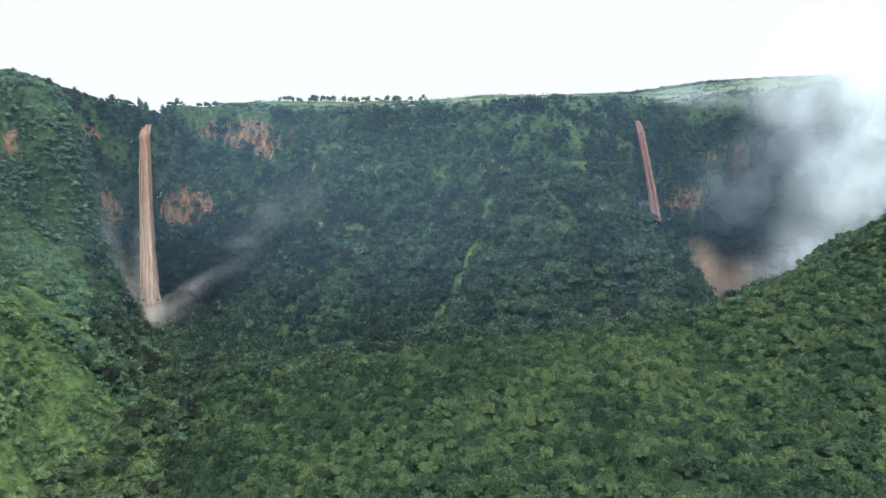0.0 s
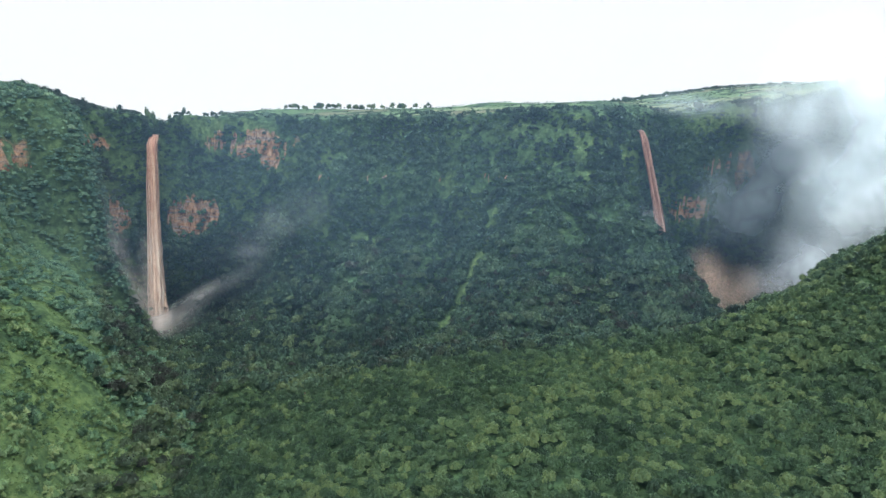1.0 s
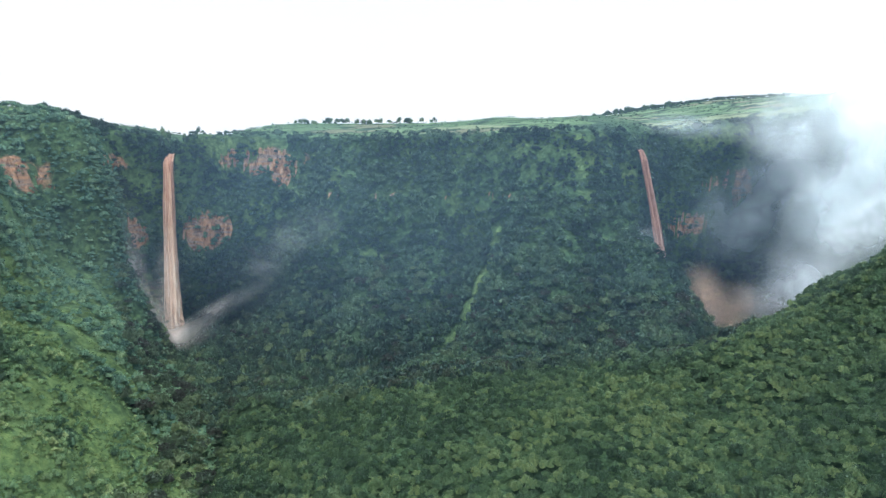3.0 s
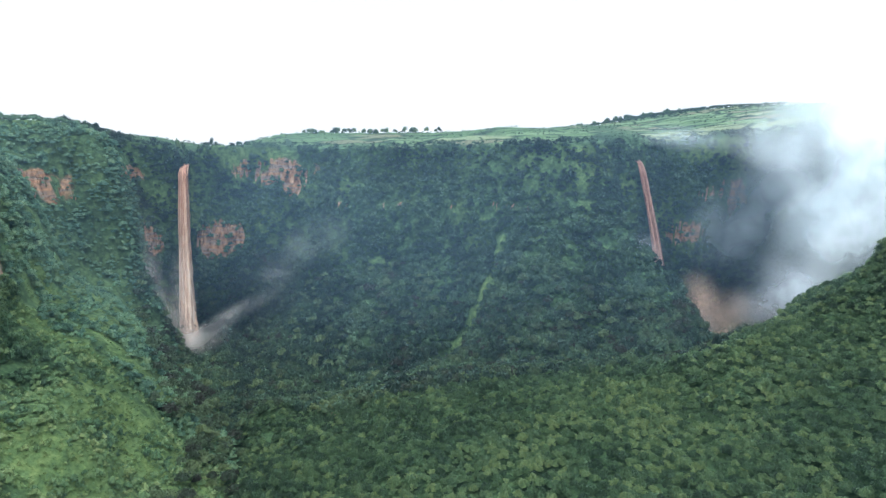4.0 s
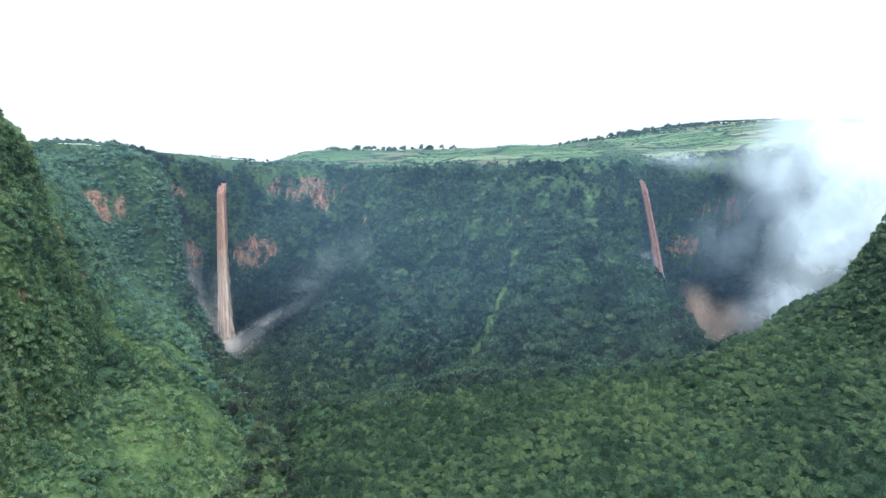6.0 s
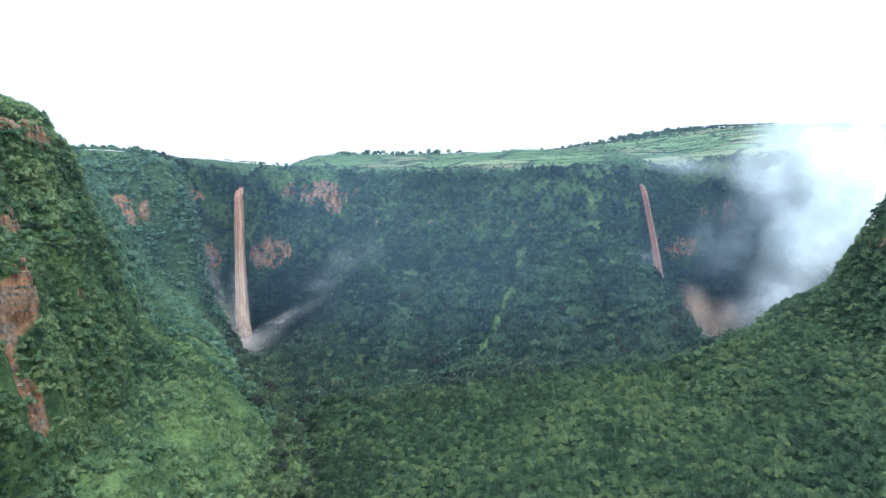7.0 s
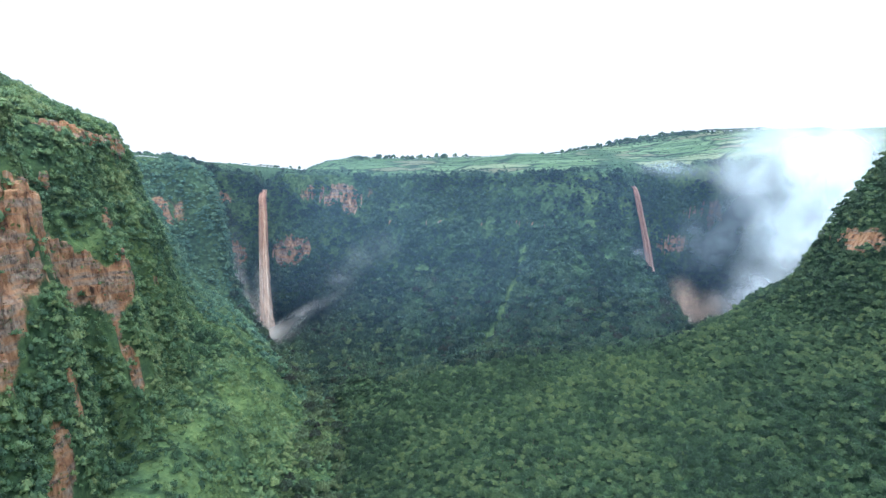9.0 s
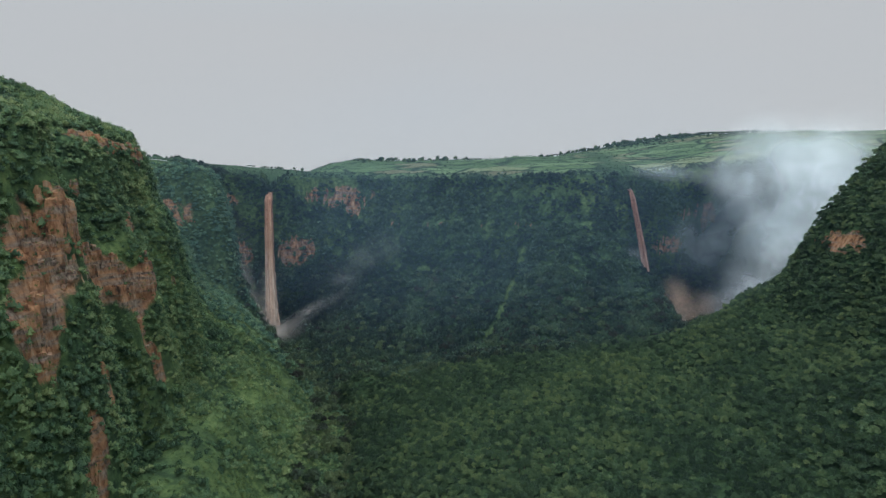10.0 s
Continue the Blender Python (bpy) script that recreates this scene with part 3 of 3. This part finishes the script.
TREE_CROWNS = [crown_shape(RNG, 6, 15, 1.0, 0.86, 0.15, 0.2, 0.22) for _ in range(10)]
WOOD_CROWNS = [crown_shape(RNG, 5, 11, 1.0, 0.88, 0.18, 0.2, 0.22) for _ in range(10)]
SHRUB_CROWNS = [crown_shape(RNG, 3, 17, 1.0, 0.82, 0.180, 0.85) for _ in range(8)]
FAR_CROWNS = [crown_shape(RNG, 3, 10, 1.0, 0.86, 0.24, 0.6) for _ in range(8)]
HERB_CLUMPS = [crown_shape(RNG, 1, 14, 0.8, 0.45, 0.26) for _ in range(6)]
TRUNKS = [trunk_shape(RNG) for _ in range(4)]

# the wood on the spur and the east side
spots, norms, f = sow(wood, 0.26 * open_rock(f_bare))
# crowns close up evenly: one tree to each small plot of ground
plot_of = np.floor(spots[:, 0] / 4.1) * 1000000 + np.floor(spots[:, 1] / 4.1) * 1000 + np.floor(spots[:, 2] / 5.0)
first = np.unique(plot_of, return_index=True)[1]
spots, norms, f = spots[first], norms[first], f[first]
radius = (RNG.uniform(1.8, 3.1, len(spots)) + 1.4 * RNG.random(len(spots)) ** 4) * (1 + 0.2 * clump[f])
reach = np.hypot(spots[:, 0] - 5, (spots[:, 1] - 150) * 0.8)
order = np.argsort(reach)
single, rest = order[:125], order[125:]
for part_of in (rest[spots[rest, 1] < 270], rest[spots[rest, 1] >= 270]):
    plants("forest", spots[part_of], norms[part_of], radius[part_of], radius[part_of] * 0.6, TREE_CROWNS if spots[part_of, 1].max() < 270 else WOOD_CROWNS, LEAF_WOOD, "dense broadleaf forest in mixed greens on the spur", "forest", 81, 1.0, 0.5, 0.3)
tree_meshes = []
for k in range(6):
    cp, cf = TREE_CROWNS[k]
    tp, tf = TRUNKS[k % 4]
    tree_meshes.append((mesh_from("trunk", tp * (1.1, 1.1, 1.0), tf, BARK), mesh_from("crown", cp * (1, 1, 1.0) + (0, 0, 1.0), cf, LEAF_TREE)))
for i in single:
    tree = new("tree")
    tree.matrix_world = Matrix.Translation(spots[i] - (0, 0, 0.2)) @ Matrix.Rotation(RNG.uniform(0, 6.28), 4, "Z") @ Matrix.Scale(radius[i], 4)
    tagged(tree, "round-crowned broadleaf tree in dense forest", "tree", "trees of the spur forest")
    for name, me in zip(("trunk", "crown"), tree_meshes[RNG.integers(0, 6)]):
        new(name, me).parent = tree

# shrubs on the grassy west side and its cliffs
spots, norms, f = sow(west & (f_v > 20) & (my < 330), 0.105 * np.clip(open_rock(f_bare) + 0.03, 0, 1) * np.clip(0.92 + 1.4 * clump - 0.40 * f_lush * step(100, 88, f_u), 0.12, 1.4) * (1 + 0.7 * step(86, 100, f_u)))
radius = RNG.uniform(0.8, 1.8, len(spots)) + 2.4 * RNG.random(len(spots)) ** 5 + 0.6 * np.clip(clump[f], 0, 1)
plants("slope_shrubs", spots, norms, radius, radius * 0.25, SHRUB_CROWNS, LEAF_SHRUB, "bright green shrubs and small trees on a grassy slope", "shrubs", 91, 0.9, 0.62, 0.26)
spots, norms, f = sow(west & (f_v > 20) & (my >= 330), 0.075 * np.clip(open_rock(f_bare) + 0.1, 0, 1) * np.clip(0.75 + 1.1 * clump - 0.3 * f_lush, 0.05, 1.5))
radius = RNG.uniform(1.3, 2.6, len(spots)) + 2.2 * RNG.random(len(spots)) ** 3
plants("hillside_shrubs", spots, norms, radius, radius * 0.45, FAR_CROWNS, LEAF_HILL, "green shrubs on the hillside beside the tall fall", "shrubs", 92)
# low herbs and tall grass between them
spots, norms, f = sow(west & (f_v > 20) & (my < 420), 0.14 * open_rock(f_bare) * np.clip(1.25 * f_lush - 0.12, 0, 1.1))
radius = RNG.uniform(0.7, 1.7, len(spots))
plants("herbs", spots, norms, radius, radius * 0.1, HERB_CLUMPS, LEAF_HERB, "pale green tall grass and herbs covering the slope", "grass", 93, 0.7)

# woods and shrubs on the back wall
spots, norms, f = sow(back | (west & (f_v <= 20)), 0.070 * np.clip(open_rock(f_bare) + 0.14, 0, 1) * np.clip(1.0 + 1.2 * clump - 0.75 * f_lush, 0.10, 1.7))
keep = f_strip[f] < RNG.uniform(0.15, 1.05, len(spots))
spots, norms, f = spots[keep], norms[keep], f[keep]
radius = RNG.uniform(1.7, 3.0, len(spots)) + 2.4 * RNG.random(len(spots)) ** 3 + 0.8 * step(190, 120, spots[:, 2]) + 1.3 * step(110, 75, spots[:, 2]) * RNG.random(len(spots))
plants("cliff_shrubs", spots, norms, radius, radius * 0.5, FAR_CROWNS, LEAF_WALL, "bushes and trees clinging to the gorge wall, their green darkened for shade", "shrubs", 95, 1.0, 0.8, 0.2)

# bigger trees at the foot of the wall and along the stream
low_down = step(150, 95, mz) * (back | (west & (f_u < np.where(my > 330, 60, 38))))
spots, norms, f = sow(low_down > 0, 0.0125 * low_down * np.clip(0.8 + 1.1 * clump - 1.6 * f_strip, 0, 1.5))
radius = RNG.uniform(3.4, 5.6, len(spots)) + 2.6 * RNG.random(len(spots)) ** 2
plants("gorge_trees", spots, norms, radius, radius * 0.55, TREE_CROWNS, LEAF_FOOT, "dark brownish green trees crowding the foot of the wall", "forest", 99, 0.9, 0.6, 0.28)

# trees along the skyline and the edge of the fields
high_meshes = []
for k in range(5):
    cp, cf = crown_shape(RNG, 4, 18, RNG.uniform(0.8, 1.5))
    tp, tf = TRUNKS[k % 4]
    high_meshes.append((mesh_from("trunk", tp * (0.9, 0.9, 1.0), tf, BARK), mesh_from("crown", cp * (0.85, 0.85, 0.85) + (0, 0, 0.62), cf, LEAF_TREE)))
# rows of trees: x and y of both ends, how many, smallest and largest size
ROWS_OF_TREES = [(-306, 640, -272, 650, 11, 3.4, 6.2), (-205, 792, -20, 806, 52, 2.6, 5.4), (-20, 835, 70, 840, 10, 1.5, 2.6), (110, 1000, 420, 1075, 62, 2.9, 6.2), (-300, 810, -205, 815, 10, 1.0, 2.2), (-420, 1090, -250, 1100, 24, 2.5, 5.0), (-300, 225, -262, 200, 9, 1.4, 2.6)]
for x0, y0, x1, y1, n, small, large in ROWS_OF_TREES:
    for k in range(n):
        a = RNG.random()
        px, py = x0 + (x1 - x0) * a + RNG.normal(0, 3), y0 + (y1 - y0) * a + RNG.normal(0, 6)
        size = RNG.uniform(small, large)
        tree = new("tree")
        tree.matrix_world = Matrix.Translation((px, py, float(land(np.array([px]), np.array([py]))[0]) - 0.3)) @ Matrix.Rotation(RNG.uniform(0, 6.28), 4, "Z") @ Matrix.Diagonal((0.62 * size, 0.62 * size, 1.5 * size, 1) if small > 3 else (size, size, size, 1))
        tagged(tree, "tall slender tree beside the lip of the waterfall" if small > 3 else "small dark tree standing at the edge of the fields", "tree", "trees on the plateau")
        for name, me in zip(("trunk", "crown"), high_meshes[RNG.integers(0, 5)]):
            new(name, me).parent = tree

# hedges, scrub and far groves on the high ground
in_view = (mx > -420) & (mx < 520) & (my > 600) & (my < 1095)
hedge = np.abs(((my + 0.12 * mx + 7 * clump) / 37.0) % 1.0 - 0.5)
grove = step(0.15, 0.5, fractal(mx / 70, my / 40, 0, 101)) * step(640, 760, my)
edge_scrub = step(46, 2, -f_v)
spots, norms, f = sow(high, 0.0001 + 0.035 * (hedge < 0.05) + 0.035 * edge_scrub * np.clip(0.6 + clump, 0, 1) + 0.035 * step(-255, -275, mx) * step(130, 90, -f_v) + 0.03 * np.exp(-((mx - 178) / 16) ** 2) * step(60, 40, -f_v) + 0.004 * grove + 0.016 * step(150, 320, mx) * step(880, 960, my))
radius = RNG.uniform(0.8, 1.6, len(spots)) * (1 + 0.8 * edge_scrub[f] + 0.9 * step(860, 960, spots[:, 1]))
plants("plateau_scrub", spots, norms, radius, radius * 0.6, FAR_CROWNS, LEAF_WALL, "hedges and scattered bushes between terraced fields", "shrubs", 97, 0.9)

# ---- rock outcrops ----
def column(rng):
    """A broken, faceted rock pillar of radius about 1 and height 2."""
    sides, rings = 6, 4
    pts = []
    for k in range(rings):
        z = -1 + 2 * k / (rings - 1)
        grow = (0.85, 1.05, 1.0, 0.8)[k]
        for q in range(sides):
            a = 2 * math.pi * q / sides + rng.uniform(-0.25, 0.25)
            d = grow * rng.uniform(0.8, 1.15)
            pts.append((d * math.cos(a), d * math.sin(a), z + rng.uniform(-0.16, 0.16)))
    pts.append((rng.uniform(-0.2, 0.2), rng.uniform(-0.2, 0.2), 1.1))
    tris = []
    for k in range(rings - 1):
        for q in range(sides):
            a, b = k * sides + q, k * sides + (q + 1) % sides
            tris += [(a, b, b + sides), (a, b + sides, a + sides)]
    last = (rings - 1) * sides
    tris += [(last + q, last + (q + 1) % sides, rings * sides) for q in range(sides)]
    return np.array(pts), np.array(tris)


ROCK_MESHES = [mesh_from("rock", *column(RNG), ROCK) for _ in range(10)]


def outcrop(x, y, z, wide, tall, face):
    """Rock pillars and ledges stepping out of the steep ground, each set where the ground reaches its height."""
    count = int(np.clip(wide * tall * (0.40 if face == 0 else 0.16), 7, 220))
    a = RNG.uniform(-1, 1, count) 
    b = RNG.uniform(-1, 1, count)
    keep = np.abs(a) ** 2.5 + np.abs(b) ** 2.5 + 1.5 * soft_noise(a * 2.3 + x, b * 2.3 + y, 0, 7) < 0.6
    a, b = a[keep] * wide, b[keep] * tall
    out = np.array([math.cos(radians(face)), math.sin(radians(face))])
    side = np.array([-out[1], out[0]])
    reach = np.linspace(34, -34, 160)
    px = x + side[0] * a[:, None] + out[0] * reach
    py = y + side[1] * a[:, None] + out[1] * reach
    solid = land(px, py) > (z + b)[:, None]
    first = np.argmax(solid, 1)
    ok = solid.any(1)
    rows = np.arange(len(a))
    spots = np.stack([px[rows, first], py[rows, first], z + b], 1)[ok]
    n = len(spots)
    if not n:
        return
    wides = RNG.uniform(1.0, 3.2, n)
    talls = np.minimum(wides * RNG.uniform(0.9, 2.6, n), tall * 0.75)
    spots[:, :2] -= out * (wides * RNG.uniform(0.15, 0.5, n) + 0.12 * talls)[:, None]
    thing = new("rock_outcrop")
    thing.matrix_world = Matrix.Translation(spots.mean(0))
    tagged(thing, "bare red and grey rock face showing through the greenery" if tall > 6 else "small ledge of reddish rock among bushes", "rock", "rock faces of the gorge")
    for at, w, t in zip(spots, wides, talls):
        rock = new("rock", ROCK_MESHES[RNG.integers(0, 10)])
        rock.parent = thing
        rock.matrix_basis = Matrix.Translation(at - spots.mean(0)) @ Matrix.Rotation(RNG.uniform(0, 6.28), 4, "Z") @ Matrix.Diagonal((w, w, t, 1))


for row in OUTCROPS:
    outcrop(*row)

# ---- falling water ----
def strands(name, way, count, seed, thread, water):
    """A fall from many ragged threads along a line of (x, y, z, half width, half depth)."""
    rng = np.random.default_rng(seed)
    way = np.array(way, float)
    s = np.linspace(0, 1, len(way))
    n, sides = 40, 4
    points, faces, base = [], [], 0
    i, j = np.meshgrid(np.arange(sides), np.arange(n - 1))
    k = (i + 1) % sides
    ring_faces = np.stack([j * sides + i, j * sides + k, (j + 1) * sides + k, (j + 1) * sides + i], -1).reshape(-1, 4)
    for c in range(count):
        core = c < count * 0.3
        a, b = rng.normal(0, 0.30 if core else 0.52), rng.normal(0, 0.4)
        a, b = np.clip(a, -1.5, 1.5), np.clip(b, -1, 1)
        lo = 0 if rng.random() < 0.6 else rng.uniform(0, 0.5)
        hi = 1 if rng.random() < 0.55 else rng.uniform(lo + 0.25, 1)
        t = np.linspace(lo, min(1, hi), n)
        x, y, z, w, d = (np.interp(t, s, way[:, q]) for q in range(5))
        sway = soft_noise(t * 9, c * 3.1, 0, seed) * 0.16 + soft_noise(t * 30, c * 5.7, 0, seed + 1) * 0.08
        x, y = x + (a + sway) * w, y + b * d
        fat = thread * (2.0 if core else rng.uniform(0.35, 1.0) * (1.1 - 0.5 * abs(a))) * (0.25 + np.sin(np.pi * np.clip((t - lo) / (hi - lo) * 0.94 + 0.03, 0, 1)) ** 0.4) * (w / way[0, 3]) ** 0.6
        fat = fat * (1 + 0.35 * soft_noise(t * 40, c * 2.3, 5, seed + 2))
        ang = np.arange(sides) * 2 * np.pi / sides + rng.uniform(0, 6)
        px = x[:, None] + fat[:, None] * np.cos(ang)
        py = y[:, None] + fat[:, None] * np.sin(ang) * 0.7
        pz = np.repeat(z[:, None], sides, 1)
        points.append(np.stack([px, py, pz], -1).reshape(-1, 3))
        faces.append(ring_faces + base)
        base += n * sides
    return new(name, mesh_from(name, np.concatenate(points), np.concatenate(faces), water, (), True))


tagged(strands("waterfall", [(-290, 634, 239, 2.6, 1), (-289, 622, 236, 3.6, 1.5), (-288.5, 615, 226, 4.0, 2), (-288, 612, 190, 4.4, 2.5), (-288, 610, 140, 5.2, 3), (-287, 608, 100, 6.4, 4), (-286, 606, 72, 7.0, 5), (-284, 603, 38, 9, 6)], 240, 3, 0.5, WATER),
       "tall muddy brown waterfall dropping free from a notch in the rim", "waterfall", kind="stuff")
tagged(strands("waterfall", [(179, 602, 240, 2.4, 1), (180, 590, 236, 2.4, 1.2), (182, 586, 226, 3.0, 1.5), (188, 583, 195, 3.1, 1.6), (194.5, 580, 160, 3.4, 1.8), (200, 578, 128, 3.9, 2.2), (204, 576, 104, 5, 4), (212, 571, 88, 8, 5)], 90, 8, 0.5, RED_WATER),
       "reddish brown waterfall slanting down a dark recess of the wall", "waterfall", kind="stuff")

# ---- spray, mist and haze veils ----
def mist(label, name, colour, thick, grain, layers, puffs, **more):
    """One drifting body of mist, or one set of haze veils: bowed veils one behind the other through puffs of (x, y, z,
    half width, half depth, half height, turn, weight).
    """
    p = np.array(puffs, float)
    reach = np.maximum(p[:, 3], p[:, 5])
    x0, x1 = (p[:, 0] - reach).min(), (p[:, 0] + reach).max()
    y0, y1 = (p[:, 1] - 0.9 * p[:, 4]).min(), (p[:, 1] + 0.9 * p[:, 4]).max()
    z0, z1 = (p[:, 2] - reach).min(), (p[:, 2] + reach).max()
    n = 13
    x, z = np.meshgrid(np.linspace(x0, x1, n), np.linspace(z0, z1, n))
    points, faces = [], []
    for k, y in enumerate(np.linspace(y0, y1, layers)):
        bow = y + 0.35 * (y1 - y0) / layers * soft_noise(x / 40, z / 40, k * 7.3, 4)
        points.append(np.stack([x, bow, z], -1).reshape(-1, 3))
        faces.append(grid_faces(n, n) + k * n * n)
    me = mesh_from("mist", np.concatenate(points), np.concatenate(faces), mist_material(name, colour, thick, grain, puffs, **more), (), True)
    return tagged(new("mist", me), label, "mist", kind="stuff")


mist("white plume of spray rising from the slanting fall", "white_mist", (0.93, 0.96, 0.97), 0.30, 0.017, 18,
     [(338, 530, 175, 60, 34, 92, 22, 0.9), (345, 530, 262, 105, 34, 78, 10, 0.9), (312, 535, 126, 50, 34, 46, 30, 0.32), (410, 525, 225, 95, 34, 120, 0, 0.9), (285, 545, 92, 44, 26, 30, 20, 0.25), (375, 515, 190, 70, 34, 95, 22, 0.9), (290, 540, 254, 62, 28, 36, 10, 0.35)], blur=0.24, fill=0.06)
mist("silty brown spray at the foot of the slanting fall", "silty_spray", (0.60, 0.42, 0.32), 0.30, 0.03, 8,
     [(240, 530, 84, 44, 20, 44, 35, 1.0), (218, 540, 108, 28, 18, 34, 30, 0.9), (266, 525, 82, 60, 18, 46, 20, 1.0)], fill=0.06)
mist("thin grey mist beside the slanting fall", "thin_grey_mist", (0.80, 0.82, 0.87), 0.30, 0.022, 8,
     [(168, 560, 148, 34, 16, 30, 0, 1.0), (272, 580, 165, 62, 22, 62, 0, 1.5), (312, 575, 195, 64, 22, 62, 0, 1.5), (222, 575, 258, 62, 16, 16, 6, 0.9), (140, 548, 122, 46, 14, 26, 0, 0.5), (212, 520, 88, 24, 14, 24, 0, 0.9), (288, 515, 112, 50, 18, 50, 20, 1.6)], fill=0.05)
mist("pale spray fanning from the foot of the tall fall", "pale_spray", (0.78, 0.70, 0.65), 0.26, 0.03, 9,
     [(-319, 580, 128, 24, 18, 56, -14, 0.8), (-308, 580, 96, 21, 16, 70, -20, 1.2), (-232, 576, 82, 74, 16, 12, -30, 1.0), (-262, 576, 58, 44, 16, 19, -22, 1.0), (-284, 582, 66, 24, 18, 34, 0, 0.8), (-288, 598, 104, 20, 12, 64, 0, 0.6)], blur=0.26, fill=0.12)
mist("thin grey mist drifting over the wall", "drifting_mist", (0.68, 0.67, 0.70), 0.12, 0.02, 8,
     [(-200, 585, 112, 50, 22, 66, 32, 0.22), (-142, 588, 160, 50, 24, 30, -22, 1.6), (-180, 585, 130, 40, 20, 20, -40, 0.7), (-222, 560, 74, 62, 25, 36, 0, 0.25), (-335, 575, 160, 50, 20, 80, 0, 0.5)])
# aerial haze as added sheets: the blue of distance is put into their colour
mist("blue-tinted veils added across the gorge for the haze of distance", "gorge_haze_veils", (0.42, 0.68, 0.96), 0.018, 0.004, 6,
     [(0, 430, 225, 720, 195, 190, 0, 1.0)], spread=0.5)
mist("faint blue-tinted veils added across the valley for the haze of distance", "valley_haze_veils", (0.42, 0.70, 1.0), 0.004, 0.004, 3,
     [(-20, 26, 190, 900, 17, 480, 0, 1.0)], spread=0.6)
